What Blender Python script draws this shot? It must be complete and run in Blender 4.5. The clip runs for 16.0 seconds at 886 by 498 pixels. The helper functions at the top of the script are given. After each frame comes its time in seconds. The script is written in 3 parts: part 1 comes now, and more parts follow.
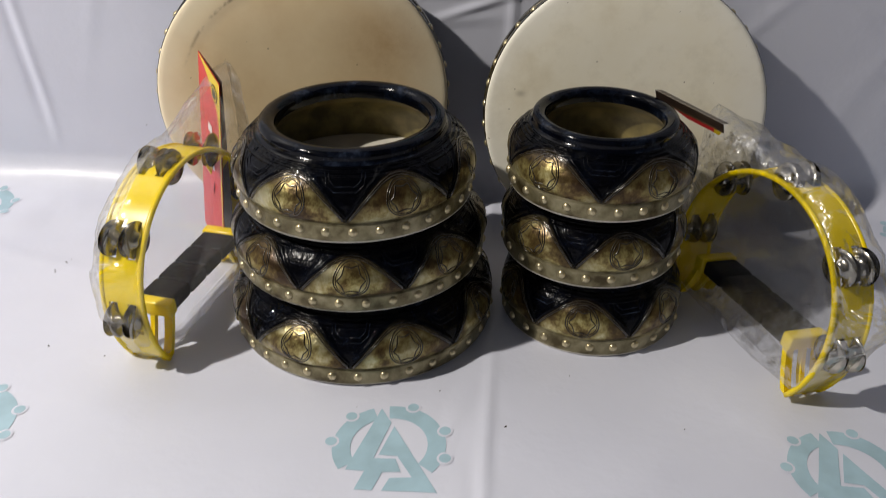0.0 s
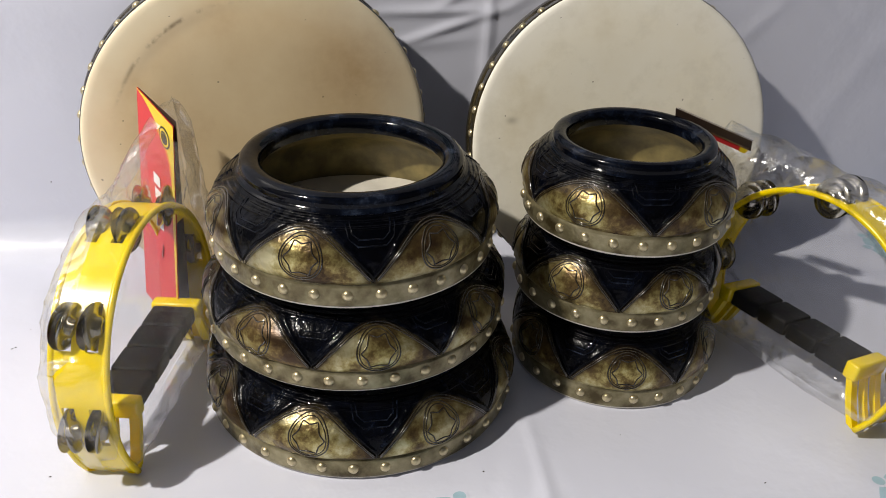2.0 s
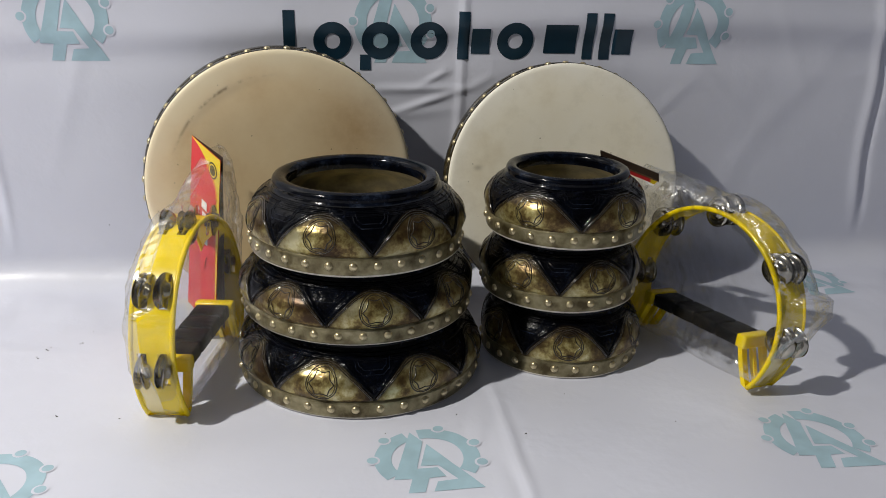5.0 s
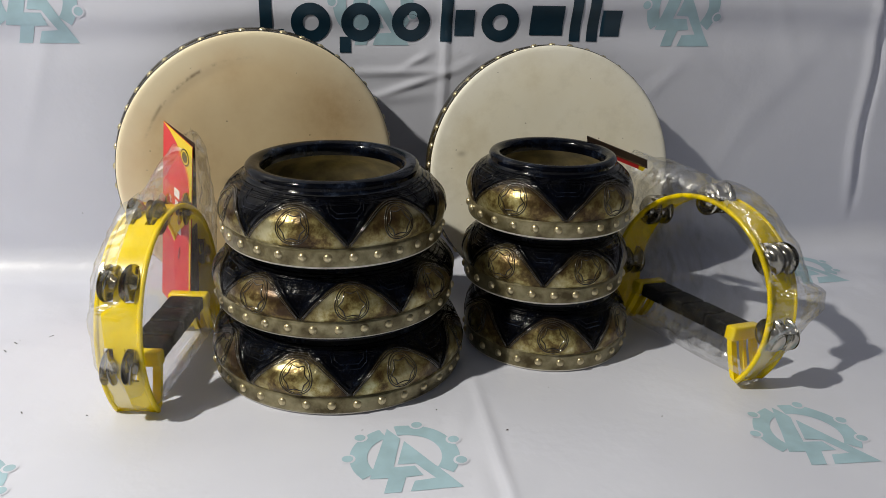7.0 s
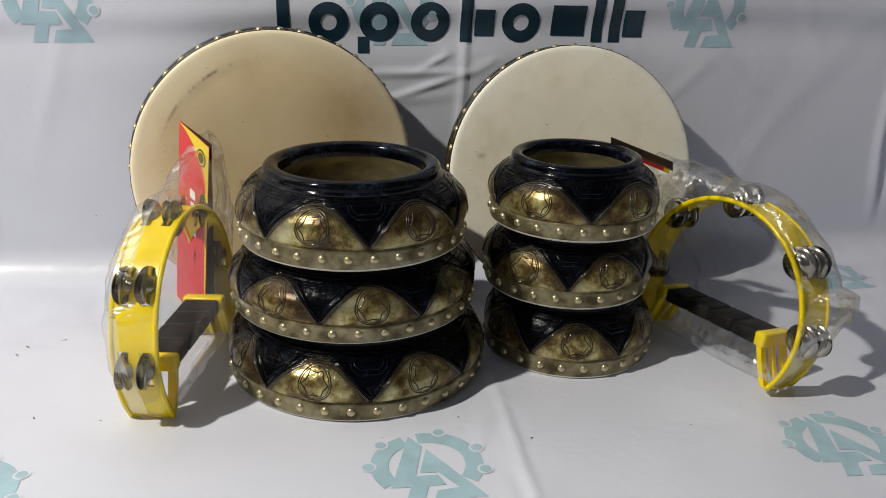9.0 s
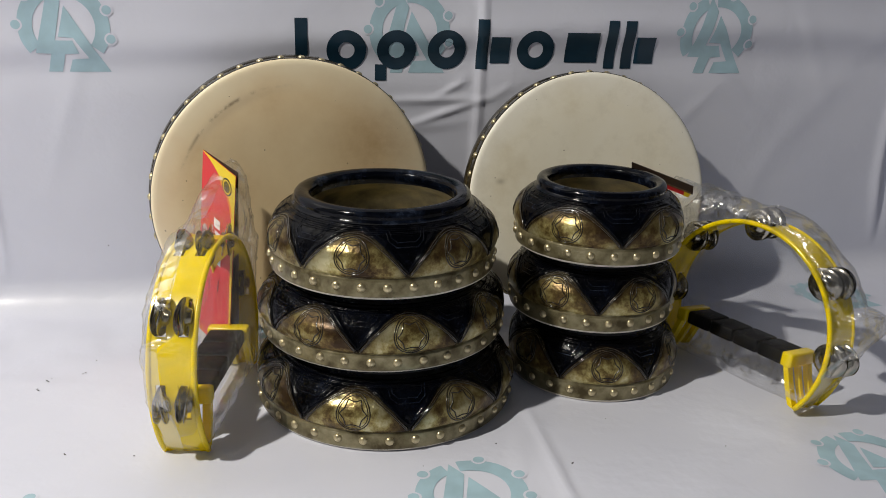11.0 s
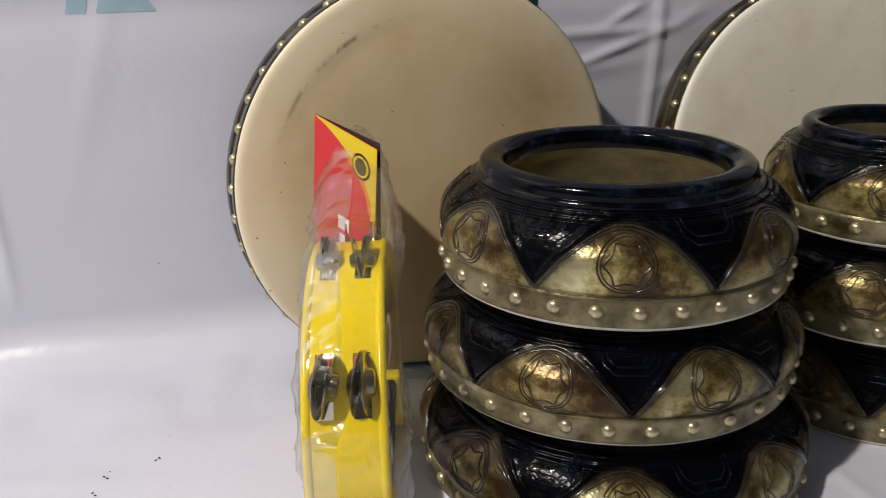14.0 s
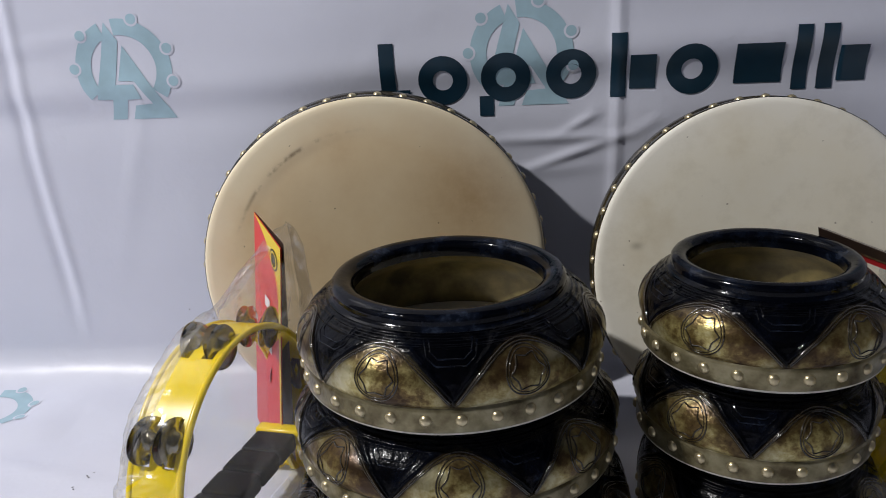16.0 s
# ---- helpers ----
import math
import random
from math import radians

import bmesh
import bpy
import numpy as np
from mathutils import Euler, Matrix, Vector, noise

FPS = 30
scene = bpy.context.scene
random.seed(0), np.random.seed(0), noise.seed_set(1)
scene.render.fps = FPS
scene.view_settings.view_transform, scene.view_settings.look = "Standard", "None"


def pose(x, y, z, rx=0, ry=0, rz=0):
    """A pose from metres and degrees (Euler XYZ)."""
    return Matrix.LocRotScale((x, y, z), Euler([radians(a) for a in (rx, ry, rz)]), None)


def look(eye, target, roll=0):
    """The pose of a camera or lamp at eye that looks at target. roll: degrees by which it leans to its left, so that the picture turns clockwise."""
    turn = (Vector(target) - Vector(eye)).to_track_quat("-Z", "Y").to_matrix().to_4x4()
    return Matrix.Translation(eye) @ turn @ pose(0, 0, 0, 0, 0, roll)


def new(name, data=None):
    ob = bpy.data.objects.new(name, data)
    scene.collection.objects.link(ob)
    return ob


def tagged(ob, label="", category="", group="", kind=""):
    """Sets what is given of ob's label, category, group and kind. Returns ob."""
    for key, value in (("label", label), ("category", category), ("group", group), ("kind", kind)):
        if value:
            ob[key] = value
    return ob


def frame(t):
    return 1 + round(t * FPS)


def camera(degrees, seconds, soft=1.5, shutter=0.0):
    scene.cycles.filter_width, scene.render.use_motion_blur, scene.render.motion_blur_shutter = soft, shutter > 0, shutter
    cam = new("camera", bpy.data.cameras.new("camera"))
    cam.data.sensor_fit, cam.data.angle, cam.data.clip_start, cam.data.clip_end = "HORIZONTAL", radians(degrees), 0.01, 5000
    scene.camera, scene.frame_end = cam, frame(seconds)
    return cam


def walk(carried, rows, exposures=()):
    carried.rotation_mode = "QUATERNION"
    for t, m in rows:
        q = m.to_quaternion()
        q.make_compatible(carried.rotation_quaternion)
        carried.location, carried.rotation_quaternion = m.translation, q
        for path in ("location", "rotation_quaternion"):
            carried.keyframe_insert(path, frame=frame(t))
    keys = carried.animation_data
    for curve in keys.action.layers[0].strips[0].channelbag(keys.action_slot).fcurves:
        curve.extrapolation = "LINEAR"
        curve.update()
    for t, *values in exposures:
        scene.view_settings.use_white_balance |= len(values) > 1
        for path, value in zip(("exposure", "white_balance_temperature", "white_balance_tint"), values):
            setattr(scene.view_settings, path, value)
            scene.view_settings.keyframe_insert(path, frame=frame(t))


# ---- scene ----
cam = camera(55.4, 16.0, soft=0.8, shutter=0.3)
PATH = [
    (0, (0.077, -0.032, 0.651), (-0.026, 1.662, -0.406), 0.4),
    (0.5, (0.066, -0.011, 0.643), (0.013, 1.74, -0.322), 0.2),
    (1, (0.046, 0.028, 0.633), (0.06, 1.745, -0.393), 0.2),
    (1.5, (0.007, 0.071, 0.637), (0.09, 1.777, -0.404), 0.1),
    (2, (-0.105, 0.106, 0.586), (0.152, 1.833, -0.388), 1.9),
    (2.5, (-0.164, 0.097, 0.555), (0.29, 1.852, -0.292), 1.1),
    (3, (-0.202, 0.005, 0.558), (0.32, 1.787, -0.184), 1.0),
    (3.5, (-0.257, -0.084, 0.564), (0.271, 1.723, -0.111), 1.0),
    (4, (-0.245, -0.166, 0.574), (0.127, 1.684, -0.089), 1.4),
    (4.5, (-0.17, -0.198, 0.566), (0.113, 1.667, -0.1), 1.7),
    (4.7, (-0.149, -0.203, 0.552), (0.142, 1.659, -0.117), 1.6),
    (7, (-0.11, -0.168, 0.545), (0.193, 1.676, -0.167), 1.6),
    (7.5, (-0.105, -0.163, 0.542), (0.197, 1.681, -0.17), 1.6),
    (8, (-0.107, -0.159, 0.546), (0.2, 1.686, -0.164), 0.9),
    (8.5, (-0.108, -0.14, 0.531), (0.187, 1.706, -0.18), 1.6),
    (8.7, (-0.113, -0.144, 0.53), (0.172, 1.706, -0.176), 1.6),
    (11, (-0.204, -0.131, 0.532), (0.164, 1.727, -0.109), 1.6),
    (11.5, (-0.22, -0.088, 0.515), (0.171, 1.771, -0.111), 1.4),
    (12, (-0.244, -0.011, 0.504), (0.152, 1.823, -0.188), 0.6),
    (12.5, (-0.276, 0.075, 0.491), (0.221, 1.87, -0.239), -1.2),
    (13, (-0.291, 0.13, 0.458), (0.23, 1.917, -0.273), -1.3),
    (13.5, (-0.324, 0.193, 0.446), (0.228, 1.985, -0.251), -0.9),
    (14, (-0.372, 0.262, 0.429), (0.068, 2.09, -0.253), -1.3),
    (14.3, (-0.339, 0.314, 0.414), (0.052, 2.143, -0.295), 0.2),
    (14.5, (-0.336, 0.328, 0.415), (0.025, 2.154, -0.317), 1.7),
    (15, (-0.215, 0.279, 0.468), (-0.216, 2.134, -0.28), -1.5),
    (15.5, (-0.09, 0.186, 0.531), (-0.229, 2.063, -0.147), -1.6),
    (16, (-0.017, 0.137, 0.535), (-0.197, 2.024, -0.098), -2.9),
]
EXPOSURES = [(0, -0.14, 6700, 10), (0.5, -0.02, 6750, 10), (1, 0.02, 6650, 9), (1.5, 0.1, 6680, 10), (2, 0.16, 6700, 10), (2.5, 0.1, 6400, 11), (3, -0.02, 6250, 12), (3.5, -0.16, 6250, 11), (4, -0.22, 6300, 11), (4.5, -0.24, 6450, 10), (4.7, -0.22, 6500, 9), (7, -0.08, 6780, 6), (8.5, -0.08, 6780, 6), (11, -0.18, 6750, 8), (12, -0.12, 6800, 10), (12.5, 0.02, 6783, 9), (13, 0.04, 6760, 10), (13.5, 0.1, 6750, 12), (14, -0.3, 6800, 11), (14.5, -0.41, 6900, 9), (15, -0.4, 6500, 10), (15.5, -0.39, 6250, 11), (16, -0.3, 6180, 12)]
walk(cam, [(t, look(eye, target, roll)) for t, eye, target, roll in PATH], EXPOSURES)

# ---- world, sun ----
world = bpy.data.worlds.new("world")
scene.world = world
world.use_nodes = True
wn = world.node_tree
sky = wn.nodes.new("ShaderNodeTexSky")
sky.sky_type = "NISHITA"
sky.sun_disc = False
sky.sun_elevation, sky.sun_rotation = radians(35), radians(230)
wn.links.new(sky.outputs[0], wn.nodes["Background"].inputs[0])
wn.nodes["Background"].inputs[1].default_value = 0.021
# the one lamp: a bare bulb on the west side, close enough that its shadows spread
lamp_data = bpy.data.lights.new("lamp", "POINT")
lamp_data.energy, lamp_data.shadow_soft_size, lamp_data.color = 276.0, 0.045, (1.0, 0.96, 0.895)
lamp = new("lamp", lamp_data)
lamp.location = (-1.70, 0.08, 2.15)


# ---- materials ----
class Mat:
    """A node material with short calls for its nodes."""

    def __init__(self, name):
        self.m = bpy.data.materials.new(name)
        self.m.use_nodes = True
        self.t = self.m.node_tree
        self.b = self.t.nodes["Principled BSDF"]

    def node(self, kind, **inputs):
        n = self.t.nodes.new(kind)
        for k, v in inputs.items():
            self.put(n.inputs[k.replace("_", " ")], v)
        return n

    def put(self, socket, v):
        if isinstance(v, bpy.types.NodeSocket):
            self.t.links.new(v, socket)
        else:
            socket.default_value = v

    def math(self, op, a, b=0.0, clamp=False):
        n = self.t.nodes.new("ShaderNodeMath")
        n.operation, n.use_clamp = op, clamp
        self.put(n.inputs[0], a)
        self.put(n.inputs[1], b)
        return n.outputs[0]

    def noise(self, scale, detail=4.0, rough=0.55, coord="Object", stretch=None):
        c = self.t.nodes.new("ShaderNodeTexCoord").outputs[coord]
        if stretch:
            mp = self.t.nodes.new("ShaderNodeMapping")
            mp.inputs["Scale"].default_value = stretch
            self.t.links.new(c, mp.inputs[0])
            c = mp.outputs[0]
        n = self.node("ShaderNodeTexNoise", Vector=c, Scale=scale, Detail=detail, Roughness=rough)
        return n.outputs[0]

    def ramp(self, f, *stops):
        n = self.t.nodes.new("ShaderNodeValToRGB")
        e = n.color_ramp.elements
        while len(e) < len(stops):
            e.new(0.5)
        for el, (p, c) in zip(e, stops):
            el.position, el.color = p, (*c, 1)
        self.t.links.new(f, n.inputs[0])
        return n.outputs[0]

    def mix(self, f, a, b, mode="MIX"):
        n = self.t.nodes.new("ShaderNodeMix")
        n.data_type, n.blend_type = "RGBA", mode
        self.put(n.inputs[0], f)
        self.put(n.inputs[6], (*a, 1) if isinstance(a, tuple) else a)
        self.put(n.inputs[7], (*b, 1) if isinstance(b, tuple) else b)
        return n.outputs[2]

    def bump(self, h, strength=0.3, dist=0.002):
        n = self.node("ShaderNodeBump", Strength=strength, Distance=dist, Height=h)
        self.t.links.new(n.outputs[0], self.b.inputs["Normal"])

    def set(self, **inputs):
        for k, v in inputs.items():
            s = self.b.inputs[k.replace("_", " ")]
            self.put(s, (*v, 1) if isinstance(v, tuple) and len(v) == 3 else v)
        return self


def vinyl():
    k = Mat("white_vinyl")
    c = k.ramp(k.noise(3.0, 5), (0.3, (0.64, 0.655, 0.755)), (0.7, (0.71, 0.725, 0.82)))
    k.set(Base_Color=c, Specular_IOR_Level=0.55)
    rough = k.t.nodes.new("ShaderNodeMapRange")
    rough.inputs[3].default_value, rough.inputs[4].default_value = 0.28, 0.5
    k.t.links.new(k.noise(9.0, 3), rough.inputs[0])
    k.t.links.new(rough.outputs[0], k.b.inputs["Roughness"])
    h = k.math("ADD", k.noise(14.0, 4, 0.5), k.math("MULTIPLY", k.math("ABSOLUTE", k.math("SUBTRACT", k.noise(7.0, 5, 0.62), 0.5)), 1.6))
    k.bump(h, 0.2, 0.006)
    return k.m


def plain(name, col, rough=0.5, metal=0.0, vary=0.25, scale=30.0, bump=0.0, coat=0.0, spec=0.5):
    k = Mat(name)
    dark = tuple(v * (1 - vary) for v in col)
    light = tuple(min(1.0, v * (1 + vary)) for v in col)
    k.set(Base_Color=k.ramp(k.noise(scale, 5), (0.3, dark), (0.7, light)), Roughness=rough, Metallic=metal, Coat_Weight=coat, Specular_IOR_Level=spec)
    if bump:
        k.bump(k.noise(scale * 3, 5), bump, 0.001)
    return k.m


def lacquer(name):
    """Navy-black lacquer with gold arches round the shell, UV: arches round, height."""
    k = Mat(name)
    uv = k.t.nodes.new("ShaderNodeSeparateXYZ")
    k.t.links.new(k.t.nodes.new("ShaderNodeTexCoord").outputs["UV"], uv.inputs[0])
    a = k.math("ABSOLUTE", k.math("SUBTRACT", k.math("FRACT", uv.outputs[0]), 0.5))
    wob = k.math("MULTIPLY", k.math("SUBTRACT", k.noise(60.0, 3), 0.5), 0.05)
    bell = k.math("SUBTRACT", 1.0, k.math("POWER", k.math("MULTIPLY", a, 2.05), 2.0))
    top = k.math("ADD", k.math("MULTIPLY", bell, 0.46), 0.285)
    edge = k.math("MULTIPLY", k.math("SUBTRACT", k.math("ADD", top, wob), uv.outputs[1]), 8.5)
    gold = k.math("ADD", edge, 0.5, True)
    band = k.math("LESS_THAN", uv.outputs[1], 0.275)
    gold = k.math("MAXIMUM", gold, band)
    patina = k.math("ADD", k.math("MULTIPLY", k.noise(24.0, 6, 0.68), 1.5), -0.26)
    g = k.ramp(patina, (0.32, (0.022, 0.012, 0.004)), (0.44, (0.17, 0.12, 0.038)), (0.55, (0.46, 0.39, 0.15)), (0.70, (0.80, 0.75, 0.45)))
    g = k.mix(k.math("MULTIPLY", k.math("SUBTRACT", k.noise(8.0, 2), 0.42), 4.0, True), g, k.mix(0.48, g, (0.095, 0.050, 0.020)))
    g = k.mix(k.math("ADD", k.math("MULTIPLY", edge, 0.35), 0.25, True), k.mix(0.75, g, (0.028, 0.016, 0.007)), g)
    grey = k.mix(band, g, k.ramp(k.noise(40.0, 4), (0.32, (0.07, 0.052, 0.022)), (0.5, (0.22, 0.19, 0.105)), (0.7, (0.36, 0.32, 0.20))))
    # the palest navy stop paints blotchy bluish reflections into the dark field
    n = k.ramp(k.noise(32.0, 6, 0.7), (0.5, (0.0006, 0.0007, 0.0014)), (0.64, (0.002, 0.0028, 0.006)), (0.79, (0.03, 0.04, 0.068)))
    k.set(Base_Color=k.mix(gold, n, grey), Metallic=k.math("MULTIPLY", gold, 0.6), Coat_Weight=0.1, Coat_Roughness=0.04, Specular_IOR_Level=k.math("ADD", k.math("MULTIPLY", gold, 0.3), 0.07))
    r = k.math("ADD", k.math("MULTIPLY", gold, 0.12), 0.19)
    k.put(k.b.inputs["Roughness"], r)
    rough = k.math("ADD", k.noise(42.0, 4, 0.55), k.math("MULTIPLY", k.noise(210.0, 3), 0.10))
    d = k.math("MULTIPLY", k.math("ADD", edge, 0.75), 3.2)
    bead = k.math("MULTIPLY", k.math("EXPONENT", k.math("MULTIPLY", k.math("MULTIPLY", d, d), -1.0)), 0.55)
    turned = k.math("MULTIPLY", k.math("SINE", k.math("MULTIPLY", uv.outputs[1], 190.0)), k.math("MULTIPLY", k.math("GREATER_THAN", uv.outputs[1], 0.755), 0.30))
    k.bump(k.math("ADD", k.math("ADD", rough, bead), turned), 0.9, 0.0024)
    crinkle = k.math("MULTIPLY", k.math("ABSOLUTE", k.math("SUBTRACT", k.noise(20.0, 3, 0.5), 0.5)), 2.0)
    coat = k.node("ShaderNodeBump", Strength=1.0, Distance=0.006, Height=k.math("ADD", crinkle, k.math("MULTIPLY", bead, 0.8)))
    k.t.links.new(coat.outputs[0], k.b.inputs["Coat Normal"])
    return k.m


def lip_lacquer():
    """Navy-black lacquer; patchy blue-grey sky reflections are painted into its colour."""
    k = Mat("navy_black_lip")
    c = k.ramp(k.noise(30.0, 6, 0.68), (0.46, (0.001, 0.0013, 0.0028)), (0.58, (0.004, 0.006, 0.012)), (0.75, (0.04, 0.052, 0.082)))
    k.set(Base_Color=c, Roughness=0.12, Coat_Weight=0.05, Specular_IOR_Level=0.14)
    k.bump(k.math("ADD", k.noise(45.0, 4), k.math("MULTIPLY", k.noise(160.0, 3), 0.2)), 0.5, 0.0012)
    return k.m


def skin(name, light, mid, dark, edge, marks=0.0):
    """Goatskin: cloudy tan, paler to the rim, with grease streaks where marks is set."""
    k = Mat(name)
    xyz = k.t.nodes.new("ShaderNodeSeparateXYZ")
    k.t.links.new(k.t.nodes.new("ShaderNodeTexCoord").outputs["Object"], xyz.inputs[0])
    x, up = xyz.outputs[0], k.math("MULTIPLY", xyz.outputs[1], -1.0)
    r = k.math("SQRT", k.math("ADD", k.math("MULTIPLY", x, x), k.math("MULTIPLY", up, up)))

    def spot(v, at, width):
        d = k.math("DIVIDE", k.math("SUBTRACT", v, at), width)
        return k.math("EXPONENT", k.math("MULTIPLY", k.math("MULTIPLY", d, d), -1.0))

    c = k.ramp(k.noise(5.5, 6, 0.62), (0.32, dark), (0.5, mid), (0.68, light))
    rim = k.math("MULTIPLY", k.math("SUBTRACT", k.math("ADD", r, k.math("MULTIPLY", k.math("SUBTRACT", k.noise(9.0, 4), 0.5), 0.07)), 0.145), 16.0, True)
    c = k.mix(rim, c, edge)
    c = k.mix(k.math("MULTIPLY", k.math("GREATER_THAN", k.noise(75.0, 2), 0.74), 0.6), c, (0.14, 0.085, 0.04))
    if marks:
        blot = k.math("MULTIPLY", k.math("MULTIPLY", spot(x, 0.115, 0.065), spot(up, 0.08, 0.06)), k.math("MULTIPLY", k.noise(24.0, 5, 0.7), 0.85))
        c = k.mix(blot, c, (0.40, 0.22, 0.085))
        arc = k.math("MULTIPLY", spot(r, 0.1645, 0.0022), spot(k.math("ARCTAN2", up, x), 2.25, 0.42))
        broken = k.math("MULTIPLY", k.math("SUBTRACT", k.noise(38.0, 4, 0.6), 0.46), 7.0, True)
        c = k.mix(k.math("MULTIPLY", k.math("MULTIPLY", arc, broken), 0.85), c, (0.10, 0.055, 0.025))
        wide = k.math("MULTIPLY", spot(r, 0.160, 0.008), spot(k.math("ARCTAN2", up, x), 2.25, 0.5))
        c = k.mix(k.math("MULTIPLY", wide, 0.35), c, (0.42, 0.30, 0.17))
    else:
        smudge = k.math("MULTIPLY", spot(x, -0.143, 0.007), spot(up, 0.031, 0.0045))
        c = k.mix(k.math("MULTIPLY", smudge, 0.5), c, (0.30, 0.26, 0.19))
        cloud = k.math("MULTIPLY", k.math("SUBTRACT", k.noise(14.0, 5, 0.7), 0.5), 1.6, True)
        c = k.mix(cloud, c, (0.60, 0.55, 0.42))
    k.set(Base_Color=c, Roughness=0.5)
    k.bump(k.noise(40.0, 6), 0.12, 0.001)
    return k.m


def clear_bag(name, veil, gleam, fine):
    """Thin clear film: mostly see-through, with a mirror sheen at its creases."""
    k = Mat(name)
    t = k.t
    out = t.nodes["Material Output"]
    tr = t.nodes.new("ShaderNodeBsdfTransparent")
    tr.inputs[0].default_value = (0.97, 0.97, 0.97, 1)
    gl = t.nodes.new("ShaderNodeBsdfGlossy")
    gl.inputs["Roughness"].default_value = 0.19
    at = t.nodes.new("ShaderNodeSeparateXYZ")
    t.links.new(t.nodes.new("ShaderNodeTexCoord").outputs["Object"], at.inputs[0])
    reach = k.math("SQRT", k.math("ADD", k.math("MULTIPLY", at.outputs[0], at.outputs[0]), k.math("MULTIPLY", at.outputs[2], at.outputs[2])))
    outside = k.math("MULTIPLY", k.math("SUBTRACT", reach, 0.130), 45.0, True)
    below = k.math("MULTIPLY", k.math("SUBTRACT", -0.03, at.outputs[2]), 40.0, True)
    loose = k.math("MAXIMUM", outside, below)
    crumple = k.math("ADD", k.math("ABSOLUTE", k.math("SUBTRACT", k.noise(15.0, 2, 0.5), 0.5)), k.math("MULTIPLY", k.math("ABSOLUTE", k.math("SUBTRACT", k.noise(48.0, 3, 0.5), 0.5)), fine))
    bm_ = k.node("ShaderNodeBump", Strength=k.math("ADD", k.math("MULTIPLY", loose, 0.85), 0.10), Distance=0.020, Height=crumple)
    t.links.new(bm_.outputs[0], gl.inputs["Normal"])
    fr = t.nodes.new("ShaderNodeFresnel")
    fr.inputs[0].default_value = 1.42
    t.links.new(bm_.outputs[0], fr.inputs["Normal"])
    haze = t.nodes.new("ShaderNodeBsdfTranslucent")
    haze.inputs[0].default_value = (0.8, 0.8, 0.8, 1)
    hz = t.nodes.new("ShaderNodeMixShader")
    streak = k.math("MULTIPLY", k.math("SUBTRACT", 1.0, k.math("MULTIPLY", k.math("ABSOLUTE", k.math("SUBTRACT", k.noise(13.0, 3, 0.55), 0.5)), 13.0), True), 0.05 + 1.2 * veil)
    t.links.new(k.math("ADD", k.math("MULTIPLY", streak, k.math("ADD", k.math("MULTIPLY", loose, 0.85), 0.15)), veil), hz.inputs[0])
    t.links.new(tr.outputs[0], hz.inputs[1])
    t.links.new(haze.outputs[0], hz.inputs[2])
    mx = t.nodes.new("ShaderNodeMixShader")
    t.links.new(k.math("MINIMUM", k.math("ADD", fr.outputs[0], k.math("MULTIPLY", loose, gleam)), 0.3 + gleam), mx.inputs[0])
    t.links.new(hz.outputs[0], mx.inputs[1])
    t.links.new(gl.outputs[0], mx.inputs[2])
    t.links.new(mx.outputs[0], out.inputs[0])
    return k.m


M_VINYL = vinyl()
M_TEAL = plain("pale_teal_ink", (0.37, 0.53, 0.61), 0.4, vary=0.12, scale=25)
M_NAVY = plain("dark_navy_ink", (0.006, 0.028, 0.05), 0.35, vary=0.25, scale=20)
M_GREEN = plain("green_ink", (0.02, 0.30, 0.08), 0.4, vary=0.1)
M_OLIVE = plain("olive_varnished_inside", (0.15, 0.118, 0.043), 0.36, vary=0.65, scale=34, bump=0.4)
M_LIP = lip_lacquer()
M_DARK_BAND = plain("dark_worn_gold_band", (0.035, 0.027, 0.012), 0.22, 0.3, vary=0.9, scale=26, bump=0.5, coat=0.3)
M_STUD = plain("dull_gold_stud", (0.62, 0.53, 0.33), 0.3, 0.8, vary=0.25, scale=60)
M_LINE = plain("dark_grime_relief", (0.024, 0.017, 0.008), 0.16, 0.0, vary=0.5, scale=60, coat=0.6)
M_SKIN_TAN = skin("tan_goatskin", (0.84, 0.68, 0.43), (0.78, 0.61, 0.365), (0.68, 0.49, 0.27), (0.88, 0.78, 0.57), 1.0)
M_SKIN_WHITE = skin("pale_goatskin", (0.90, 0.855, 0.72), (0.87, 0.815, 0.665), (0.72, 0.64, 0.47), (0.90, 0.875, 0.79))
M_SKIN_EDGE = plain("pale_skin_edge", (0.68, 0.64, 0.55), 0.55, vary=0.15, scale=30)
M_YELLOW = plain("yellow_plastic", (0.90, 0.67, 0.0), 0.25, vary=0.06, scale=12, coat=0.3)
M_GRIP = plain("black_rubber_grip", (0.006, 0.006, 0.007), 0.55, vary=0.4, scale=50, bump=0.2, spec=0.15)
M_JINGLE = plain("nickel_jingle", (0.38, 0.36, 0.32), 0.18, 1.0, vary=0.15, scale=70)
M_RED = plain("red_card", (0.62, 0.03, 0.035), 0.3, vary=0.06, scale=18)
M_CARD_YELLOW = plain("yellow_card_print", (0.75, 0.55, 0.02), 0.3, vary=0.06)
M_CARD_BACK = plain("dark_brown_card_back", (0.045, 0.028, 0.02), 0.4, vary=0.3)
M_ORANGE = plain("orange_card_print", (0.75, 0.22, 0.02), 0.3, vary=0.06)
M_BLACK = plain("black_ink", (0.012, 0.012, 0.014), 0.4)
M_WHITE = plain("white_ink", (0.8, 0.8, 0.8), 0.4, vary=0.04)
M_STAIN = plain("dark_brown_stain", (0.16, 0.095, 0.045), 0.6, vary=0.5, scale=120)
